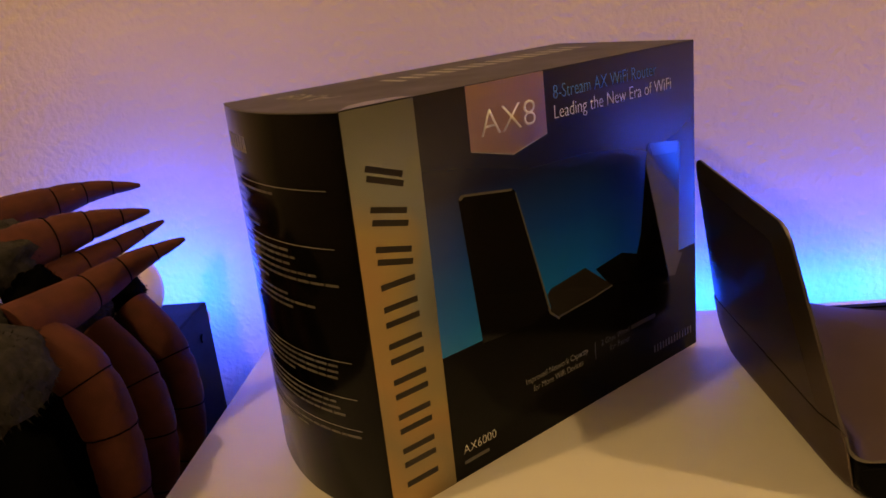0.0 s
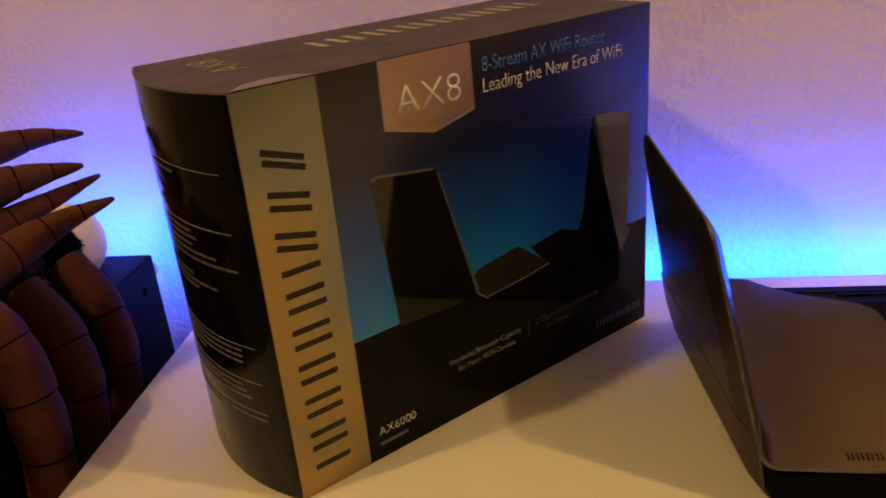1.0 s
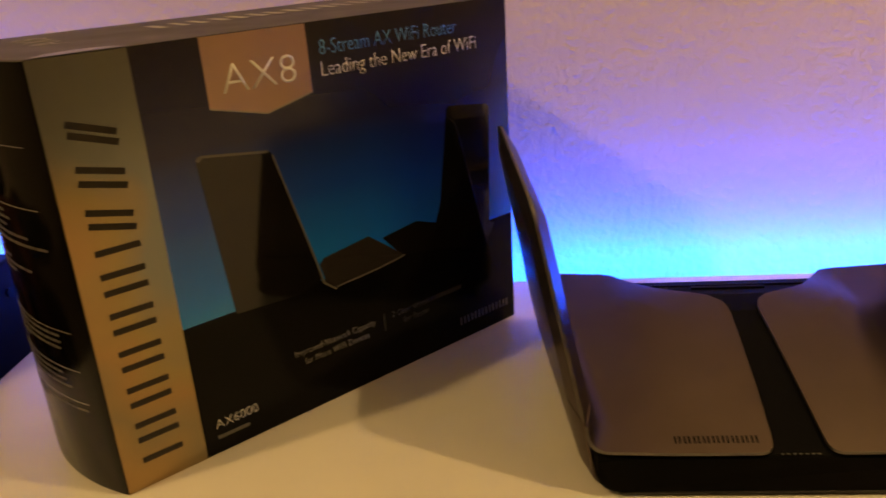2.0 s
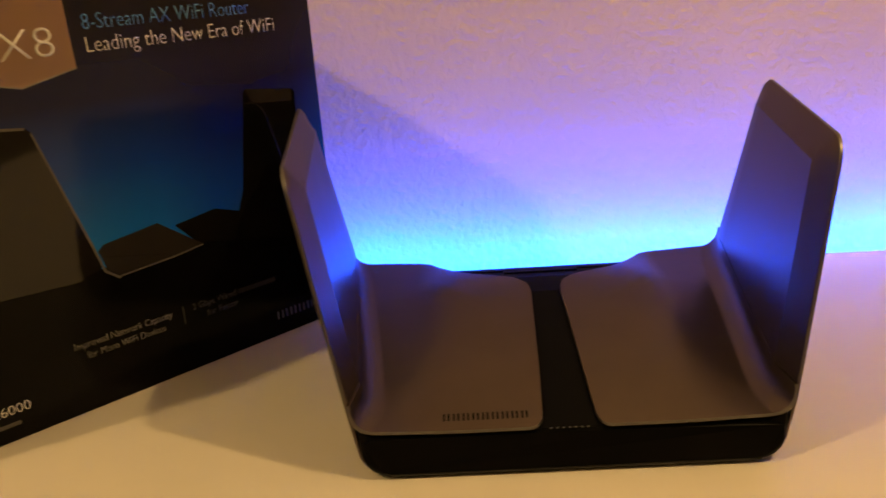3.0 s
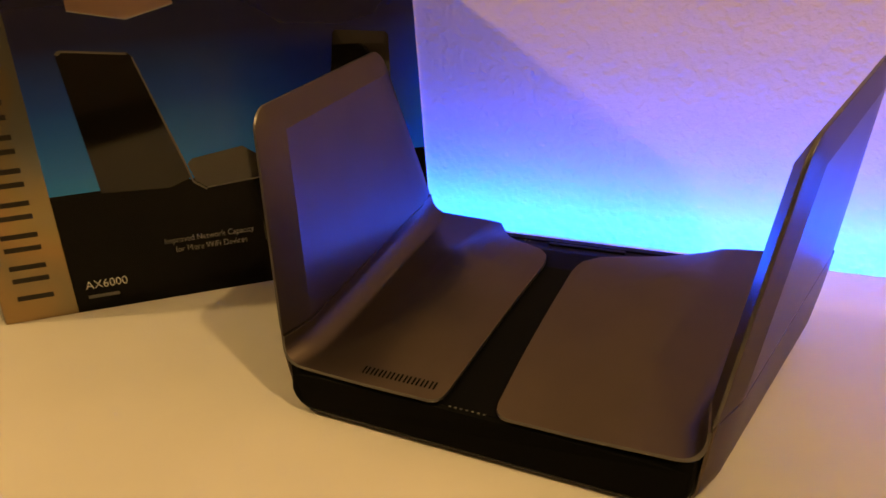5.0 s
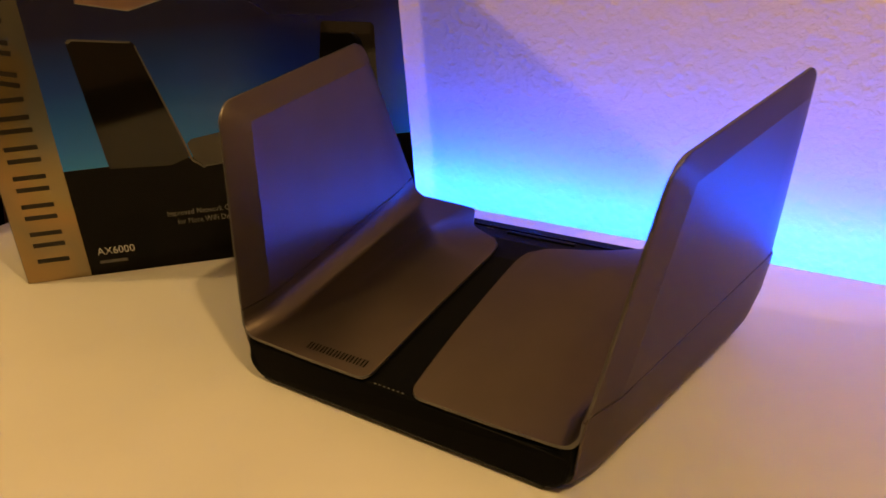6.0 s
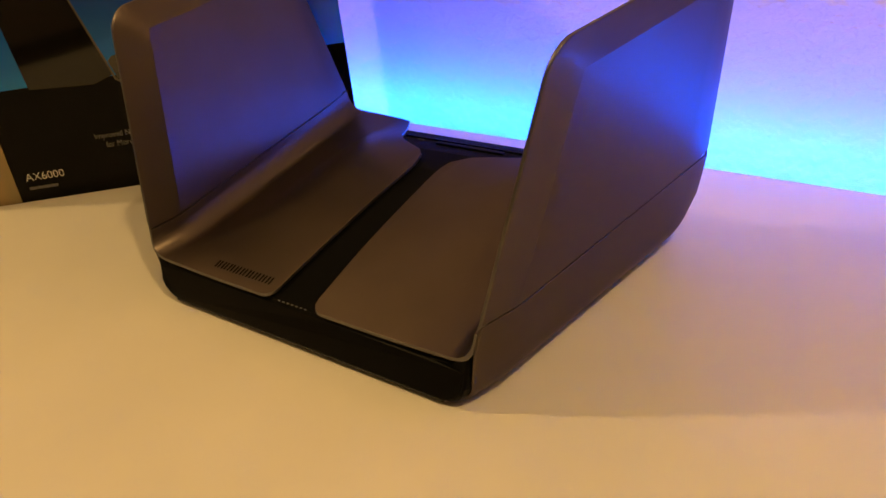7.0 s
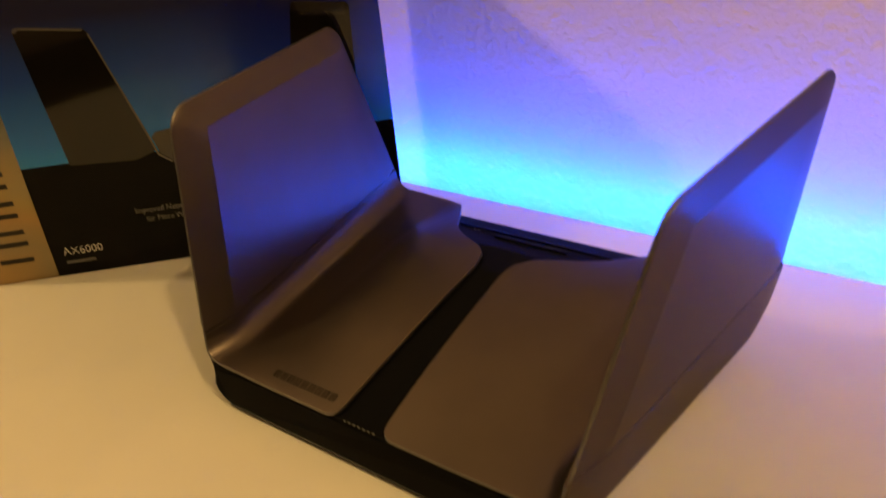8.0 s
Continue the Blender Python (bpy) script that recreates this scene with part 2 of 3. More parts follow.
# ---- the blue light strip on the desk's back edge ----
strip = thing("led_strip", "blue glowing light strip stuck along the back edge of the desk", "light strip", m=Matrix.Translation((0, DESK_N, -0.012)))
bm = bmesh.new()
slab(bm, (-0.52, 0.0, -0.005), (1.09, 0.0080, 0.005))
part("tape", bm, TAPE, strip, "white silicone carrier")
bm = bmesh.new()
wedge = [(0.0078, -0.0025), (0.0096, -0.0025), (0.0080, 0.0025), (0.0078, 0.0025)]
ends = [[bm.verts.new((x, y, z)) for y, z in wedge] for x in (-0.0025, 0.0025)]
bm.faces.new(ends[0])
bm.faces.new(ends[1])
for i in range(4):
    bm.faces.new((ends[0][i], ends[0][(i + 1) % 4], ends[1][(i + 1) % 4], ends[1][i]))
led = part("led", bm, [TAPE, LED_GLOW], strip, "lit blue diode")
for p in led.data.polygons:
    p.material_index = int(p.normal.y > 0.3 and p.normal.z > 0.1)
led.location = (-0.477, 0, 0)
LED_STEP = 0.05
for i in range(1, 32):
    twin = new("led", led.data)
    twin.parent = strip
    twin.location = (-0.477 + LED_STEP * i, 0, 0)
    tagged(twin, "lit blue diode")

rear = thing("led_strip", "blue glowing light strip stuck behind the black cabinet", "light strip", m=Matrix.Translation((-0.708, 0.1592, 0.036)))
bm = bmesh.new()
slab(bm, (-0.10, 0.0, -0.005), (0.12, 0.0080, 0.005))
part("tape", bm, TAPE, rear, "white silicone carrier")
for i in range(4):
    twin = new("led", led.data)
    twin.parent = rear
    twin.location = (0.02 + LED_STEP * i / 2, 0, 0)
    tagged(twin, "lit blue diode")

# ---- the router ----
router = thing("wifi_router", "dark gunmetal router with two raised wings standing on the white desk", "router", m=pose(0, 0.0005, 0) @ Matrix.Diagonal((1.022, 1.032, 0.985, 1)))
A0, AY, AZ = 0.1100, 0.104, 0.1776


def mid_x(y, z):
    """The middle plane of a wing, which leans outward and splays to the back."""
    return A0 + AY * (y + 0.1) + AZ * (z - 0.03)


CREST_Y = [-0.1, -0.06, -0.02, 0.02, 0.036, 0.044, 0.0974, 0.12]
CREST_Z = [0.0268, 0.0385, 0.0485, 0.0555, 0.0575, 0.0572, 0.0459, 0.041]


def plate_z(y):
    """The top plates rise from the front to a crest, then fall to the back."""
    drop = 0.0006 + 0.022 * (y + 0.1)
    if y < 0.030:
        return 0.0268 + 0.311 * (y + 0.1) - 0.55 * (y + 0.1) ** 2 - drop
    return float(np.interp(y, CREST_Y, CREST_Z)) - drop


def valley_z(y):
    """The straight trough where a plate meets its wing."""
    return 0.0274 + 0.0955 * (y + 0.1)


def top_z(x, y):
    """Plate height: the crest near the gap runs out into the trough."""
    k = min(max((abs(x) - 0.054) / 0.050, 0.0), 1.0)
    k = k * k * (3 - 2 * k)
    return plate_z(y) * (1 - k) + min(valley_z(y), plate_z(y) + 0.006 if y > 0.05 else 1) * k


def wing_front(z):
    return -0.1 + 0.244 * (z - 0.03)


def wing_back(z):
    return 0.0985 - 0.178 * (z - 0.053)


HALF, HALF_OUT, RIM = 0.0072, 0.0046, 0.0009
BORDER_F, BORDER_T = 0.0195, 0.0150


def half_at(front, top):
    k = min(front / BORDER_F, top / BORDER_T, 1.0)
    return RIM + (HALF - RIM) * max(k, 0.0)


def outer_half(h):
    return RIM + (h - RIM) * (HALF_OUT - RIM) / (HALF - RIM)


def wing(side):
    lean_top = lambda y: 0.1612 + 0.0655 * (y + 0.068)
    steps = [0.0, 0.12, 0.25, 0.40, 0.55, 0.70, 0.82]
    r = 0.012
    inner, outer = [], []
    rows = [("k", k) for k in steps] + [("d", d) for d in (BORDER_T, 0.0105, 0.0075, 0.005, 0.003, 0.0014, 0.0004, 0.0)]
    for kind, value in rows:
        ri, ro = [], []
        for j in range(17):
            for target, sign, low in ((ri, -1, lambda y: valley_z(y) + 0.0147), (ro, 1, lambda y: 0.046 + 0.036 * (y + 0.1))):
                y, z = -0.05 + 0.007 * j, 0.1
                for _ in range(4):
                    lo, hi = low(y), lean_top(y)
                    z = lo + (hi - BORDER_T - lo) * value / 0.82 if kind == "k" and value < 0.82 else hi - (BORDER_T if kind == "k" else value)
                    if kind == "k" and value >= 0.82:
                        z = lo + (hi - BORDER_T - lo) * 0.93
                    d = max(hi - z, 0.0)
                    cut = r - math.sqrt(max(r * r - (r - d) ** 2, 0)) if d < r else 0.0
                    yf, yb = wing_front(z) + cut, wing_back(z) - cut * 0.6
                    fixed = (0.0, 0.003, 0.0065, 0.011, 0.015, BORDER_F)
                    y = yf + fixed[j] if j < 6 else yf + BORDER_F + (yb - yf - BORDER_F) * (j - 5) / 11
                front = y - yf
                h = half_at(front, d)
                back = yb - y
                if back < 0.002:
                    h = min(h, 0.0028 + back)
                target.append((side * (mid_x(y, z) + (outer_half(h) if sign > 0 else -h)), y, z))
        inner.append(ri)
        outer.append(ro)
    bm = bmesh.new()
    grids = sheet(bm, inner, outer, 1, 0, 1)
    crease = 7
    for g in grids:
        for i in range(len(g) - 1):
            for a, b in ((g[i][5], g[i + 1][5]),) if i < crease else ():
                bm.edges.get((a, b)).smooth = False
        for j in range(5, 16):
            bm.edges.get((g[crease][j], g[crease][j + 1])).smooth = False
    return bm


GAP = [(-0.1, 0.0140), (-0.06, 0.0118), (-0.02, 0.0104), (0.02, 0.0090)]


def gap_x(y):
    return float(np.interp(y, [a for a, _ in GAP], [b for _, b in GAP]))


def top_shell(side):
    """The top plate, its fillet and the foot of the wing, as one folded sheet."""
    R = 0.013
    inner, outer = [], []
    # across: the plate's strips by distance from the gap, then the fillet by angle
    flat = [0.0, 0.0008, 0.0025, 0.0045, 0.007, 0.010, 0.014, 0.022, 0.032, 0.042, 0.052, 0.060, 0.066, 0.074, 1.0]
    back_x = [0.0, 0.0012, 0.0045, 0.0105, 0.024, 0.0385, 0.052, 0.0655]
    back_y = [0.015, 0.024, 0.031, 0.0370, 0.0435, 0.053, 0.0745, 0.0960]
    arcs = [10, 20, 30, 40, 50, 60, 70, 80, 90]
    for kind, value in [("f", f) for f in flat] + [("a", a) for a in arcs] + [("e", 1)]:
        ri, ro = [], []
        for j in range(15):
            q = (0, 0.004, 0.012, 0.04, 0.09, 0.16, 0.25, 0.35, 0.46, 0.57, 0.66, 0.71, 0.76, 0.88, 1.0)[j]
            y = -0.1 + 0.19 * q
            for _ in range(3):
                zp = valley_z(y)
                d_front = (y + 0.1)
                h = min(half_at(d_front, 1.0), 0.0028 + max(wing_back(zp + R) - y, 0))
                fillet = mid_x(y, zp + R) - h - R
                if kind == "f":
                    x = gap_x(y) + value if value < 1 else fillet
                    x = min(x, fillet - 0.0002 * (15 - flat.index(value)))
                    z = top_z(x, y) if value < 1 else zp
                    corner = max(0.0, 0.007 - value)
                    yf = -0.1 + (0.007 - math.sqrt(max(0.007 ** 2 - corner ** 2, 0)))
                    yb = float(np.interp(value if value < 1 else 0.1, back_x, back_y))
                elif kind == "a":
                    a = radians(value)
                    x, z = fillet + R * math.sin(a), zp + R * (1 - math.cos(a))
                    yf, yb = max(-0.1, wing_front(z)), 0.0955
                else:
                    z = zp + 0.0142
                    x = mid_x(y, z) - h
                    yf, yb = wing_front(z), 0.0955
                y = yf + (yb - yf) * q
            ri.append((side * x, y, z))
            if kind == "f":
                ro.append((side * x, y, z - 0.0019))
            elif kind == "a":
                t = value / 90
                ox = x + (mid_x(y, z) - 0.0005 - x) * t
                ro.append((side * min(ox + 0.0012 * math.sin(a), mid_x(y, z)), y, z - 0.0019 * (1 - t)))
            else:
                ro.append((side * mid_x(y, z), y, z))
        inner.append(ri)
        outer.append(ro)
    bm = bmesh.new()
    sheet(bm, inner, outer, 1, 1, 0)
    return bm


def skirt(side):
    """The outer side wall below the wing, turned under at the bottom."""
    a, b = [], []
    R = 0.0135
    seq = [("s", v) for v in (1.0, 0.66, 0.33, 0.0)] + [("b", v) for v in (15, 30, 45, 60, 75, 90)]
    for kind, value in seq:
        ra, rb = [], []
        for j in range(14):
            y = -0.0975 + 0.196 * j / 13
            for _ in range(3):
                top = 0.0450 + 0.036 * (y + 0.1)
                low = 0.0010 + R
                if kind == "s":
                    z = low + (top - low) * value
                    x, nx, nz = mid_x(y, z) + outer_half(min(half_at(y - wing_front(max(z, 0.03)), 1), 0.0028 + max(0.0985 - y, 0))), 1, 0
                else:
                    t = radians(value)
                    z = low - R * math.sin(t)
                    x, nx, nz = mid_x(y, low) + outer_half(min(half_at(y + 0.1, 1), 0.0028 + max(0.0985 - y, 0))) - R * (1 - math.cos(t)), math.cos(t), -math.sin(t)
                yf = -0.0985 + max(0.0, (low - z)) * 0.10
                if z > 0.03:
                    yf = wing_front(z) + 0.0005
                yb = 0.0985 if z > 0.030 else 0.0985 - 0.040 * ((0.030 - z) / 0.028) ** 1.6
                y = yf + (yb - yf) * (0, 0.006, 0.03, 0.1, 0.2, 0.3, 0.4, 0.5, 0.6, 0.7, 0.8, 0.9, 0.97, 1)[j]
            ra.append((side * x, y, z))
            rb.append((side * (x - 0.0016 * nx), y, z - 0.0016 * nz))
        a.append(ra)
        b.append(rb)
    bm = bmesh.new()
    sheet(bm, a, b)
    return bm


def router_base():
    """The black body between the shells, with round lower edges."""
    bm = bmesh.new()
    rings = []
    for y, inset in ((-0.0990, 0.0016), (-0.0982, 0.0006), (-0.0965, 0), (-0.06, 0), (-0.02, 0), (0.02, 0), (0.044, 0.0), (0.070, 0.0), (0.086, 0.001)):
        low, R, ring = 0.0008 + 0.0135, 0.0130, []
        top, crest = min(valley_z(y), plate_z(y)) - 0.0030, plate_z(y) - (0.0031 if y < -0.09 else 0.0062)
        half = []
        wide = lambda z: mid_x(y, z) - 0.0006 - inset
        for t in (90, 70, 50, 30, 10):
            a = radians(t)
            half.append((wide(low) - R * (1 - math.cos(a)), low - R * math.sin(a) + inset))
        half += [(wide(low + 0.003), low + 0.003), (wide(top + 0.007) - 0.0014, top + 0.007 - inset), (wide(top) - 0.0065, top + 0.0016 - inset), (wide(top) - 0.020, min(top, top_z(0.09, y) - 0.004) - inset), (0.060, top_z(0.060, y) - (0.0028 if y < -0.09 else 0.005) - inset), (0.030, crest - inset)]
        pts = [(x, z) for x, z in half] + [(-x, z) for x, z in half[::-1]]
        fore = max(0.0, (-0.09 - y) / 0.009)
        rings.append([bm.verts.new((x, y - 0.0040 * fore * min(1.0, max(0.0, (0.0225 - z) / 0.010)), z)) for x, z in pts])
    for one, two in zip(rings, rings[1:]):
        n = len(one)
        for i in range(n):
            bm.faces.new((one[i], one[(i + 1) % n], two[(i + 1) % n], two[i]))
    bm.faces.new(rings[0])
    bm.faces.new(rings[-1][::-1])
    return bm


def channel():
    """The ribbed grille that fills the gap between the two plates."""
    bm = bmesh.new()
    low, up = [], []
    for y in (-0.0980, -0.08, -0.06, -0.04, -0.02, 0.0, 0.02, 0.03, 0.044, 0.06, 0.075, 0.086):
        w = 0.020 if y < 0.0 else 0.020 + y * 0.62
        z = plate_z(y) - 0.0030
        low.append([(x * w, y, z - 0.005) for x in (-1, -0.5, 0, 0.5, 1)])
        up.append([(x * w, y, z) for x in (-1, -0.5, 0, 0.5, 1)])
    sheet(bm, low, up)
    return bm


part("base", router_base(), BLACK_PLASTIC, router, "black plastic body", smooth=False, bevel=0.0008)
bm = bmesh.new()
slab(bm, (-0.094, -0.1000, 0.0), (0.094, 0.07, 0.003))
part("foot", bm, BLACK_PLASTIC, router, "black foot plate", bevel=0.0006)
bm = bmesh.new()
slab(bm, (-0.0945, -0.1035, 0.0022), (0.0945, -0.0980, 0.0034))
part("base_trim", bm, TRIM_BLACK, router, "glossy black lower trim", bevel=0.0004)
part("grille", channel(), GRILLE, router, "ribbed black grille strip")
for side in (-1, 1):
    for name, maker, word in (("wing", wing, "raised gunmetal wing with chamfered border"), ("top_plate", top_shell, "sloping gunmetal top plate"), ("side_wall", skirt, "gunmetal side wall turned under")):
        ob = part(name, maker(side), [GUNMETAL, RIM_METAL], router, word, smooth=True, bevel=0.0005)
        ob.modifiers.new("normals", "WEIGHTED_NORMAL").keep_sharp = True
        for p in ob.data.polygons:
            p.use_smooth = True
# a long button bar at the back of the grille, and the indicator dashes at the front
bm = bmesh.new()
slab(bm, (-0.024, 0.0590, plate_z(0.061) - 0.0040), (0.026, 0.0625, plate_z(0.061) - 0.0012))
part("button_bar", bm, BLACK_PLASTIC, router, "long glossy black button", bevel=0.0005)
bm = bmesh.new()
slab(bm, (-0.056, 0.0680, plate_z(0.069) - 0.0050), (0.056, 0.0700, plate_z(0.069) - 0.0016))
part("back_lip", bm, BLACK_PLASTIC, router, "black lip", bevel=0.0005)
for i in range(7):
    x = -0.0098 + 0.0031 * i
    bm = bmesh.new()
    slab(bm, (x - 0.0006, -0.0985, plate_z(-0.098) - 0.0033), (x + 0.0006, -0.0979, plate_z(-0.098) - 0.0027))
    part("indicator", bm, DOT_WHITE, router, "tiny white indicator dash")
for x in (-0.0428, -0.0398):
    bm = bmesh.new()
    slab(bm, (x - 0.0005, 0.0652, plate_z(0.066) - 0.0034), (x + 0.0005, 0.0662, plate_z(0.066) - 0.0026))
    part("indicator", bm, DOT_WHITE, router, "tiny white indicator dot")
# the maker's mark on the plate, as plain bars
for i in range(9):
    x = -0.0643 + 0.0050 * i
    z = plate_z(-0.0915)
    bm = bmesh.new()
    for k in (0, 0.0023):
        slab(bm, (x + k, -0.0938, -0.00008), (x + k + 0.0010, -0.0892, 0.00008))
    bmesh.ops.transform(bm, matrix=Matrix(((1, 0, 0, 0), (0, 1, 0, 0), (0, 0.302, 1, z + 0.302 * 0.0915 + 0.0001), (0, 0, 0, 1))), verts=bm.verts)
    part("mark_bar", bm, DARK_MARK, router, "dark printed bar")

# ---- the carton ----
BOX_W, BOX_H, BOX_D, BULGE = 0.3190, 0.2496, 0.1360, 0.0155
carton = thing("product_carton", "black and blue carton with gold foil band on the desk", "box", m=pose(-0.3769, -0.1025, 0, 0, 0, 44.65))


def side_curve(k):
    """The bowed left side: k runs from the front edge to the back edge."""
    return (-4 * BULGE * (k * (1 - k)) * (1.12 - 0.24 * k), BOX_D * k)


bm = bmesh.new()
ring = [(0, 0), (BOX_W, 0), (BOX_W, BOX_D)] + [side_curve(1 - i / 20) for i in range(20)]
low = [bm.verts.new((x, y, 0)) for x, y in ring]
top = [bm.verts.new((x, y, BOX_H)) for x, y in ring]
for i in range(len(ring)):
    j = (i + 1) % len(ring)
    f = bm.faces.new((low[i], low[j], top[j], top[i]))
    f.smooth = i > 2
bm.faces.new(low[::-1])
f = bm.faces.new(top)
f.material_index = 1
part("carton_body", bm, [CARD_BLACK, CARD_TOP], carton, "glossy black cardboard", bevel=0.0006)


def on_front(name, outline, mat, layer=1, label=""):
    bm = bmesh.new()
    plate(bm, outline, -0.00015 * layer, 0.0001)
    return part(name, bm, mat, carton, label)


def words(name, text, u, v, height, mat, width=None, layer=1, label="", spacing=1.0):
    ob = part(name, lettering(text, height, 0.0001, width, spacing), mat, carton, label)
    ob.location = (u, -0.00015 * layer, v)
    return ob


STRIP_W, GROUND = 0.0495, 0.0890
on_front("sky_print", [(STRIP_W, GROUND), (BOX_W - 0.0004, GROUND), (BOX_W - 0.0004, BOX_H - 0.0004), (STRIP_W, BOX_H - 0.0004)], SKY_PRINT, 1, "blue to black gradient print")
on_front("foil_band", [(0.0003, 0.0004), (STRIP_W, 0.0004), (STRIP_W, BOX_H - 0.0004), (0.0003, BOX_H - 0.0004)], FOIL, 2, "shimmering gold foil band")
on_front("badge", [(0.0882, 0.2108), (0.1230, 0.2025), (0.1545, 0.2098), (0.1540, BOX_H - 0.0004), (0.0880, BOX_H - 0.0004)], BADGE_FOIL, 3, "copper foil badge")
on_front("badge_rim", [(0.0882, 0.2108), (0.1230, 0.2025), (0.1545, 0.2098), (0.1545, 0.2091), (0.1230, 0.2017), (0.0882, 0.2101)], INK_GREY, 4, "pale rim")
words("badge_text", "AX8", 0.0973, 0.2172, 0.0165, INK_WHITE, 0.0475, 4, "thin white lettering")

# the pictured device: a black silhouette with two wings, and its lit rims
on_front("picture_wing", [(0.0835, GROUND - 0.0020), (0.0748, 0.1840), (0.0764, 0.1860), (0.0788, 0.1864), (0.1195, 0.1808), (0.1226, 0.1776), (0.1432, 0.1025), (0.1460, 0.0900), (0.1300, 0.0845)], PRINT_BLACK, 2, "printed black wing")
on_front("picture_wing_rim", [(0.0748, 0.1840), (0.0764, 0.1860), (0.0788, 0.1864), (0.1195, 0.1808), (0.1190, 0.1793), (0.0792, 0.1848), (0.0764, 0.1828)], PRINT_EDGE, 3, "printed grey rim")
on_front("picture_wing_edge", [(0.1226, 0.1776), (0.1432, 0.1025), (0.1470, 0.0871), (0.1551, 0.0804), (0.1546, 0.0790), (0.1458, 0.0860), (0.1418, 0.1020), (0.1216, 0.1772)], PRINT_EDGE, 3, "printed grey rim")
on_front("picture_plate", [(0.1478, 0.0872), (0.1551, 0.0812), (0.1900, 0.0835), (0.2125, 0.0862), (0.1930, 0.1012), (0.1841, 0.1080), (0.1482, 0.1035), (0.1445, 0.1000)], PRINT_DARK_GREY, 2, "printed dark grey plate")
on_front("picture_plate_rim", [(0.1551, 0.0804), (0.1900, 0.0825), (0.2125, 0.0852), (0.2125, 0.0862), (0.1900, 0.0836), (0.1551, 0.0814)], PRINT_EDGE, 3, "printed grey rim")
on_front("picture_far_plate", [(0.1953, 0.1035), (0.2090, 0.0880), (0.2900, 0.0700), (0.3000, 0.0860), (0.2600, 0.1010), (0.2441, 0.1010), (0.2250, 0.1075)], PRINT_BLACK, 2, "printed black plate")
on_front("picture_far_wing", [(0.2586, 0.1800), (0.2605, 0.1820), (0.2960, 0.1775), (0.2985, 0.1750), (0.2945, 0.0800), (0.2850, 0.0715), (0.2390, 0.0930), (0.2480, 0.1150)], PRINT_BLACK, 3, "printed black wing")
on_front("picture_far_wing_rim", [(0.2605, 0.1820), (0.2960, 0.1775), (0.2950, 0.1690), (0.2640, 0.1720)], PRINT_DARK_GREY, 4, "printed grey rim")

words("headline", "8-Stream AX WiFi Router", 0.1624, 0.2300, 0.0090, INK_BLUE, 0.1090, 2, "pale blue lettering")
words("headline", "Leading the New Era of WiFi", 0.1624, 0.2172, 0.0090, INK_WHITE, 0.1265, 2, "white lettering")
words("caption", "Improved Network Capacity", 0.1185, 0.0425, 0.0046, INK_GREY, 0.0640, 1, "small grey lettering")
words("caption", "for More WiFi Devices", 0.1250, 0.0350, 0.0046, INK_GREY, 0.0515, 1, "small grey lettering")
on_front("caption_rule", [(0.1905, 0.0345), (0.1909, 0.0345), (0.1909, 0.0480), (0.1905, 0.0480)], INK_DIM, 1, "thin grey rule")
words("caption", "2 Gbps Wired", 0.1975, 0.0425, 0.0046, INK_DIM, 0.0330, 1, "dim grey lettering")
words("caption", "for Faster", 0.2070, 0.0350, 0.0046, INK_DIM, 0.0240, 1, "dim grey lettering")
on_front("caption_bar", [(0.2325, 0.0428), (0.2630, 0.0428), (0.2630, 0.0462), (0.2325, 0.0462)], CARD_TOP, 1, "dim bar")
words("type_number", "AX6000", 0.0582, 0.0172, 0.0062, INK_WHITE, 0.0290, 1, "white lettering")
on_front("type_bar", [(0.0584, 0.0098), (0.0800, 0.0098), (0.0800, 0.0122), (0.0584, 0.0122)], INK_DIM, 1, "tiny grey bar")


def strokes(shapes, place, name, mat, label):
    """Plain strokes standing for a maker's mark: each a list of corners."""
    for outline in shapes:
        bm = bmesh.new()
        pts = [place(*p) for p in outline]
        f = bm.faces.new([bm.verts.new(p) for p in pts])
        bm.normal_update()
        n = f.normal.copy()
        e = bmesh.ops.extrude_face_region(bm, geom=[f])
        for v in e["geom"]:
            if isinstance(v, bmesh.types.BMVert):
                v.co += n * 0.0001
        part(name, bm, mat, carton, label)


def bar(x0, y0, x1, y1, w):
    """One straight stroke in mark units."""
    d = Vector((x1 - x0, y1 - y0)).normalized() * w / 2
    n = (-d.y, d.x)
    return [(x0 + n[0], y0 + n[1]), (x1 + n[0], y1 + n[1]), (x1 - n[0], y1 - n[1]), (x0 - n[0], y0 - n[1])]


# the tall mark on the foil band: nine groups of plain strokes
MARK_LOW, MARK_HIGH, MARK_L, MARK_R = 0.0150, 0.2230, 0.0120, 0.0362
for i in range(9):
    v0 = MARK_LOW + (MARK_HIGH - MARK_LOW) * i / 9 + 0.0015
    v1 = MARK_LOW + (MARK_HIGH - MARK_LOW) * (i + 1) / 9 - 0.0045
    w = 0.0036
    slant = (0.0, 0.0, 0.0, 0.0, 0.0, 0.0, 0.006, 0.006, 0.008)[i]
    group = [bar(MARK_R, v0 + w / 2, MARK_L, v0 + w / 2 + slant, w), bar(MARK_R, v1 - w / 2 - slant, MARK_L, v1 - w / 2, w)]
    strokes(group, lambda x, y: (x, -0.0005, y), "mark_bar", FOIL_MARK, "dark printed bar")
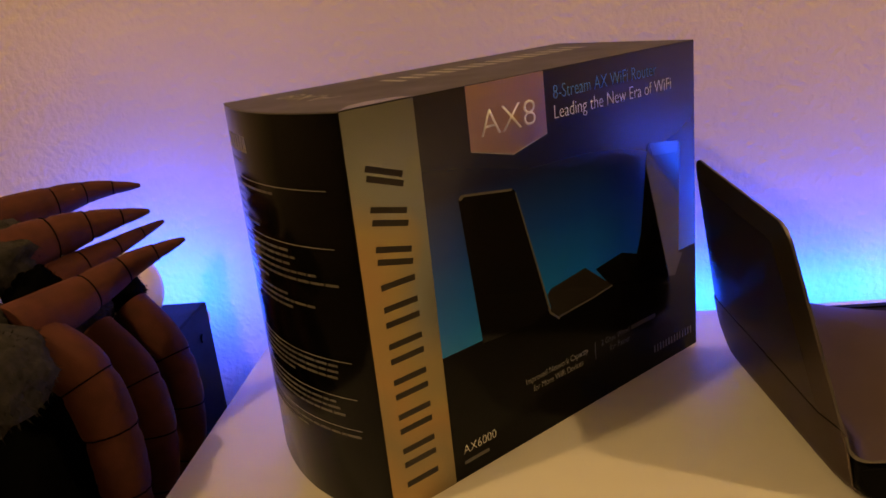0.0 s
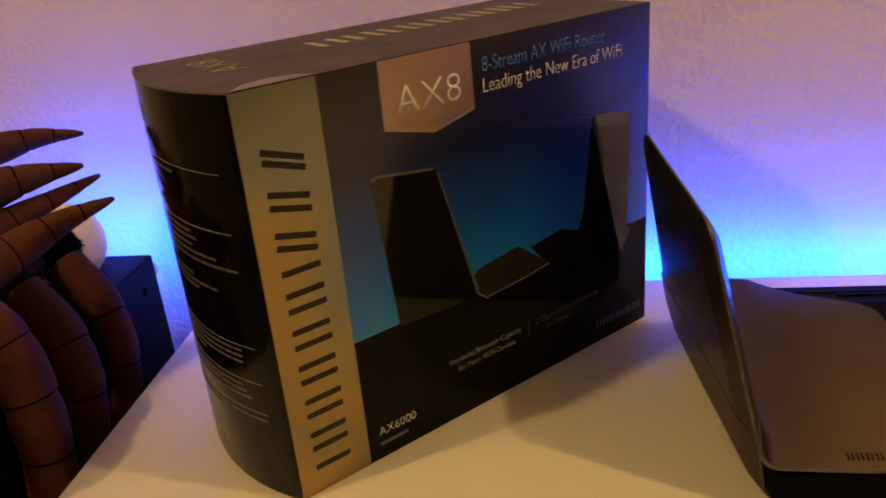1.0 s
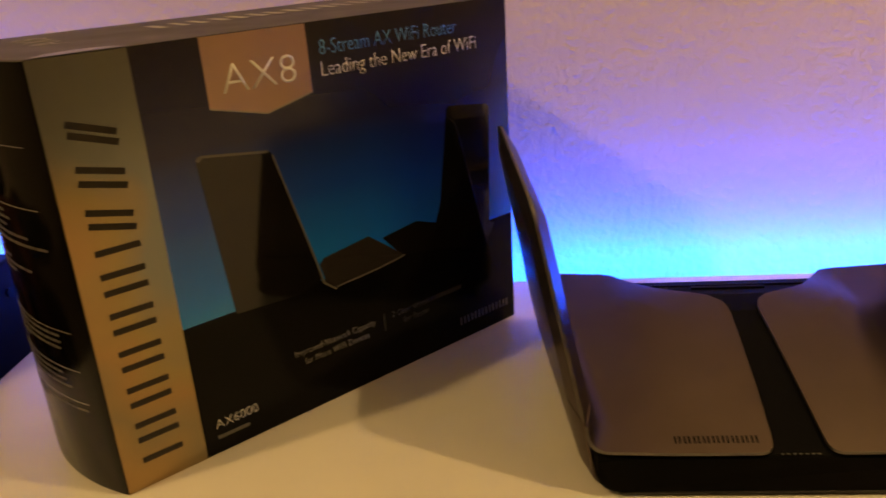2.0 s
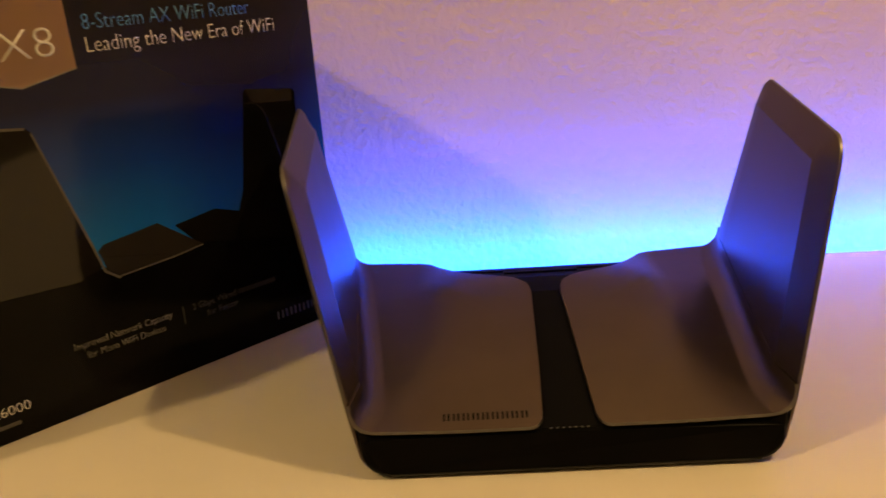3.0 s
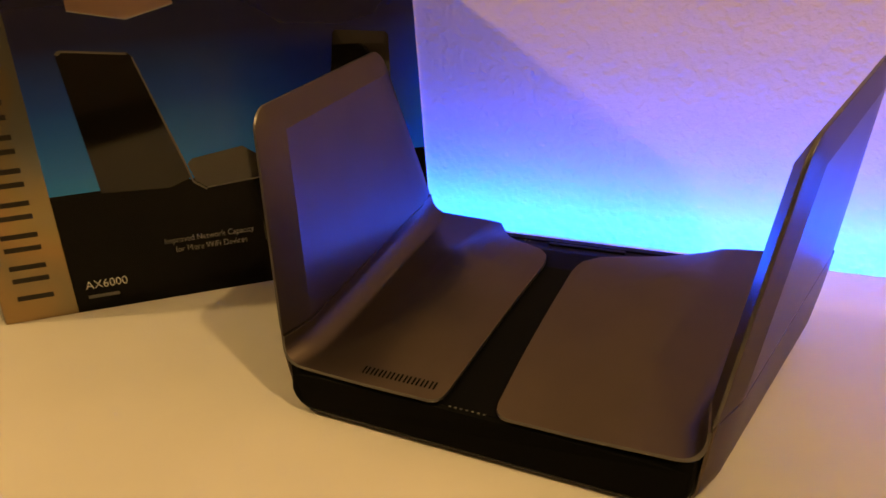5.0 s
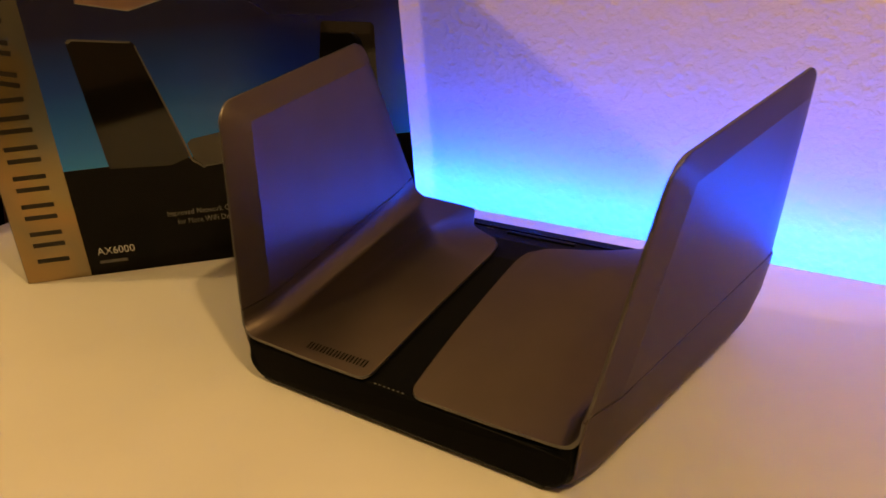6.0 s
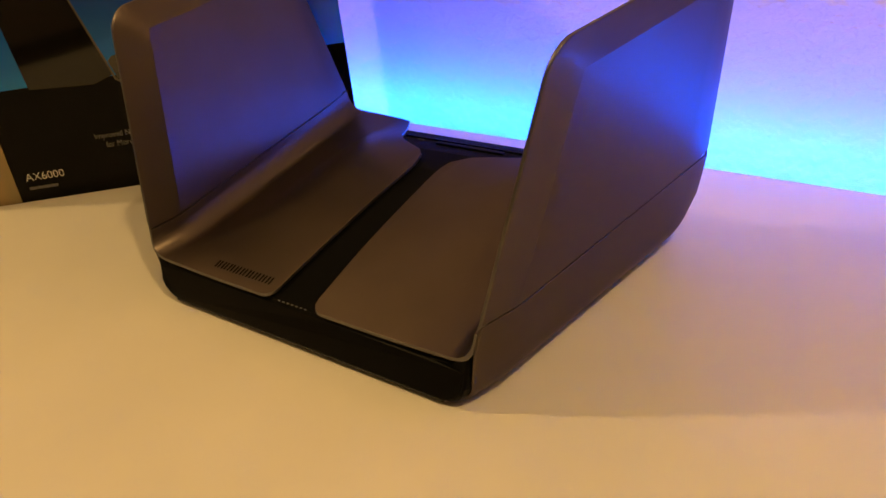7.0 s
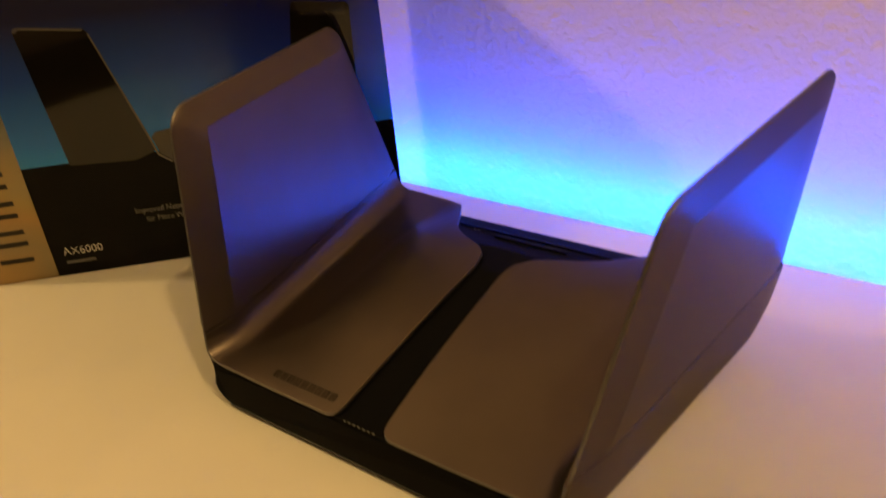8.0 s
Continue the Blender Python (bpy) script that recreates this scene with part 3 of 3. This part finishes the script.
# small pale mark at the lower right of the front, and on top and side
for i in range(7):
    u = 0.2605 + 0.0075 * i
    strokes([bar(u + 0.0008, 0.0128, u + 0.0008, 0.0190, 0.0014), bar(u + 0.0046, 0.0128, u + 0.0046, 0.0190, 0.0014)], lambda x, y: (x, -0.0003, y), "mark_bar", INK_DIM, "dim grey bar")
for i in range(7):
    u = 0.098 + 0.0275 * i
    strokes([bar(u + 0.003, 0.074, u + 0.003, 0.100, 0.0055), bar(u + 0.018, 0.074, u + 0.018, 0.100, 0.0055)], lambda x, y: (x, y, BOX_H + 0.0002), "mark_bar", INK_GREY, "pale grey bar")
ob = part("top_text", lettering("AX8", 0.020, 0.0001, 0.050), INK_GREY, carton, "thin pale lettering")
ob.matrix_local = pose(0.040, 0.056, BOX_H + 0.0002, -90, 0, 90)
bm = bmesh.new()
f = bm.faces.new([bm.verts.new(p) for p in ((0.002, 0.0006, BOX_H + 0.0003), (STRIP_W, 0.0006, BOX_H + 0.0003), (STRIP_W - 0.004, 0.010, BOX_H + 0.0003), (0.030, 0.015, BOX_H + 0.0003), (0.014, 0.012, BOX_H + 0.0003))])
part("top_foil", bm, FOIL, carton, "gold foil turned over the top edge")


def on_side(name, k0, k1, v0, v1, mat, label=""):
    n = max(2, int(abs(k1 - k0) * 14))
    bm = bmesh.new()
    one, two = [], []
    for v in (v0, v1):
        ra, rb = [], []
        for i in range(n + 1):
            k = k0 + (k1 - k0) * i / n
            x, y = side_curve(k)
            ra.append((x - 0.00018, y, v))
            rb.append((x + 0.0001, y, v))
        one.append(ra)
        two.append(rb)
    sheet(bm, one, two)
    return part(name, bm, mat, carton, label)


for i in range(7):
    k = 0.93 - 0.045 * i
    on_side("mark_bar", k, k - 0.012, 0.2235, 0.2335, INK_GREY, "pale grey bar")
    on_side("mark_bar", k - 0.020, k - 0.032, 0.2235, 0.2335, INK_GREY, "pale grey bar")
rng = random.Random(4)
for v in (0.2065, 0.1730, 0.1030, 0.0790, 0.0580):
    on_side("rule", 0.92, 0.10, v, v + 0.0004, INK_GREY, "thin pale rule")
for v, k in ((0.2165, 0.70), (0.2015, 0.40), (0.1955, 0.72), (0.1900, 0.75), (0.1845, 0.76), (0.1785, 0.62), (0.1680, 0.36), (0.1640, 0.34), (0.1595, 0.38), (0.1550, 0.22), (0.1505, 0.10), (0.1460, 0.62), (0.1390, 0.42), (0.1350, 0.25), (0.1310, 0.40), (0.1240, 0.80), (0.0990, 0.14), (0.0950, 0.18), (0.0910, 0.16), (0.0870, 0.50), (0.0745, 0.22), (0.0705, 0.20), (0.0665, 0.14), (0.0530, 0.10), (0.0490, 0.46)):
    at = 0.92
    while at > k + 0.03:
        step = rng.uniform(0.025, 0.08)
        on_side("text_bar", at, max(at - step, k), v, v + 0.0015, INK_SMALL, "tiny grey bar")
        at -= step + 0.009
on_side("edge_wear", 1.0, 0.0, BOX_H - 0.0007, BOX_H - 0.0002, INK_SMALL, "worn pale edge")

# ---- beside the desk ----
cabinet = thing("dark_cabinet", "black cabinet standing beside the desk near the wall", "cabinet", m=Matrix.Translation((-0.698, 0.05, -0.75)))
bm = bmesh.new()
slab(bm, (-0.115, -0.03, 0.02), (0.113, 0.109, 0.804))
part("cabinet_body", bm, CABINET_BLACK, cabinet, "black body", bevel=0.002)
bm = bmesh.new()
slab(bm, (-0.105, -0.02, 0.0), (0.103, 0.10, 0.02))
part("plinth", bm, CABINET_BLACK, cabinet)
bm = bmesh.new()
bmesh.ops.create_cone(bm, cap_ends=True, segments=16, radius1=0.004, radius2=0.004, depth=0.002)
bmesh.ops.transform(bm, matrix=pose(0.1135, 0.085, 0.777, 0, 90, 0), verts=bm.verts)
part("screw_cap", bm, BLACK_PLASTIC, cabinet, "round black cap")

# a cream globe behind the figure
bm = bmesh.new()
bmesh.ops.create_uvsphere(bm, u_segments=32, v_segments=20, radius=0.0345)
for v in bm.verts:
    v.co.z *= 1.05
    if v.co.z < -0.0272:
        v.co.z = -0.0272
globe = part("cream_globe", bm, CREAM, None, smooth=True)
globe.location = (-0.642, 0.122, 0.0812)
tagged(globe, "cream round ornament resting on the black cabinet", "ornament")


def tube(bm, points, radii, mat=0, sides=14):
    """A round limb along the points; returns nothing."""
    rings = []
    for i, p in enumerate(points):
        a = Vector(points[max(i - 1, 0)])
        b = Vector(points[min(i + 1, len(points) - 1)])
        q = (b - a).to_track_quat("Z", "Y")
        rings.append([bm.verts.new(Vector(p) + q @ Vector((radii[i] * math.cos(2 * math.pi * k / sides), radii[i] * math.sin(2 * math.pi * k / sides), 0))) for k in range(sides)])
    for one, two in zip(rings, rings[1:]):
        for k in range(sides):
            f = bm.faces.new((one[k], one[(k + 1) % sides], two[(k + 1) % sides], two[k]))
            f.material_index, f.smooth = mat, True
    for ring in (rings[0][::-1], rings[-1]):
        f = bm.faces.new(ring)
        f.material_index = mat


def smooth_path(points, n):
    out = []
    for i in range(len(points) - 1):
        p = [Vector(points[min(max(i + k, 0), len(points) - 1)]) for k in (-1, 0, 1, 2)]
        for j in range(n):
            t = j / n
            out.append(0.5 * (2 * p[1] + (p[2] - p[0]) * t + (2 * p[0] - 5 * p[1] + 4 * p[2] - p[3]) * t * t + (3 * p[1] - p[0] - 3 * p[2] + p[3]) * t ** 3))
    return out + [Vector(points[-1])]


def limb(bm, points, r0, r1, joints, sharp=True):
    """A stuffed tapering limb, pinched by dark stitched seams."""
    path = smooth_path(points, 12)
    n = len(path) - 1
    radii = []
    for i in range(n + 1):
        k = i / n
        r = r0 + (r1 - r0) * k ** (1.25 if sharp else 1.0)
        for s in joints:
            r *= 1 - 0.09 * math.exp(-((k - s) / 0.018) ** 2)
        radii.append(max(r, 0.0012))
    tube(bm, path, radii, 0)
    for s in joints:
        i = int(s * n)
        d = (path[min(i + 1, n)] - path[max(i - 1, 0)]).normalized()
        tube(bm, [path[i] - d * 0.00055, path[i] + d * 0.00055], [radii[i] * 1.012 + 0.0002] * 2, 1)


def tuft(bm, centre, size, mat):
    r = bmesh.ops.create_icosphere(bm, subdivisions=4, radius=1)
    for v in r["verts"]:
        k = 1 + 0.22 * noise.noise(v.co * 2.1 + Vector(centre) * 30) + 0.07 * noise.noise(v.co * 9)
        v.co = Vector(centre) + Vector([a * b * k for a, b in zip(v.co, size)])
    for f in {f for v in r["verts"] for f in v.link_faces}:
        f.material_index, f.smooth = mat, True
    # short uneven pile, combed downwards
    for v in list(r["verts"]):
        out = (v.co - Vector(centre)).normalized()
        side = out.orthogonal().normalized()
        tip = v.co + (out * rng.uniform(0.6, 1.2) + Vector((rng.uniform(-0.7, 0.7), rng.uniform(-0.7, 0.7), rng.uniform(-1.2, 0.1)))) * 0.0026
        f = bm.faces.new([bm.verts.new(p) for p in (v.co - side * 0.0005, v.co + side * 0.0005, tip)])
        f.material_index = mat


bm = bmesh.new()
limb(bm, [(-0.730, 0.085, 0.158), (-0.692, 0.13, 0.163), (-0.662, 0.165, 0.1655), (-0.630, 0.188, 0.162)], 0.020, 0.0015, (0.40, 0.60, 0.80))
limb(bm, [(-0.672, -0.01, 0.150), (-0.640, 0.045, 0.155), (-0.612, 0.078, 0.1575), (-0.584, 0.103, 0.157)], 0.023, 0.0015, (0.36, 0.58, 0.79))
limb(bm, [(-0.640, 0.020, 0.125), (-0.615, 0.065, 0.133), (-0.581, 0.117, 0.144)], 0.016, 0.0015, (0.40, 0.64, 0.82))
limb(bm, [(-0.618, -0.055, 0.118), (-0.597, -0.005, 0.123), (-0.570, 0.036, 0.1345), (-0.541, 0.063, 0.142)], 0.021, 0.0015, (0.40, 0.60, 0.80))
limb(bm, [(-0.612, -0.045, 0.108), (-0.580, -0.05, 0.086), (-0.566, -0.055, 0.045), (-0.564, -0.06, -0.01), (-0.572, -0.07, -0.09)], 0.0215, 0.016, (0.30, 0.52, 0.72), False)
limb(bm, [(-0.607, 0.020, 0.085), (-0.578, 0.01, 0.058), (-0.565, 0.0, 0.018), (-0.567, -0.01, -0.03), (-0.575, -0.02, -0.10)], 0.0175, 0.014, (0.33, 0.55, 0.75), False)
limb(bm, [(-0.602, 0.070, 0.085), (-0.574, 0.06, 0.056), (-0.562, 0.05, 0.015), (-0.565, 0.04, -0.035), (-0.575, 0.03, -0.10)], 0.017, 0.013, (0.33, 0.55, 0.75), False)
tuft(bm, (-0.665, 0.02, 0.150), (0.030, 0.05, 0.024), 2)
tuft(bm, (-0.598, -0.106, 0.110), (0.028, 0.048, 0.029), 2)
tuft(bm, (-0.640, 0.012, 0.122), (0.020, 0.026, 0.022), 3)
tuft(bm, (-0.634, -0.066, 0.122), (0.022, 0.030, 0.024), 2)
tuft(bm, (-0.625, 0.030, 0.095), (0.022, 0.045, 0.022), 2)
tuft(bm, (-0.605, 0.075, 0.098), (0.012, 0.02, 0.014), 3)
# near-black masses fill the shaded void under the claws
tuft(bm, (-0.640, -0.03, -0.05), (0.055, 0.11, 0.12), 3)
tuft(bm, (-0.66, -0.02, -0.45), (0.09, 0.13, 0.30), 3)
figure = part("figurine", bm, [CLAW_BROWN, STITCH, FUZZ, FUZZ_SHADED], None)
figure.location = (-0.008, 0, 0)
tagged(figure, "brown stitched creature figure with tapering claws beside the desk", "figurine")
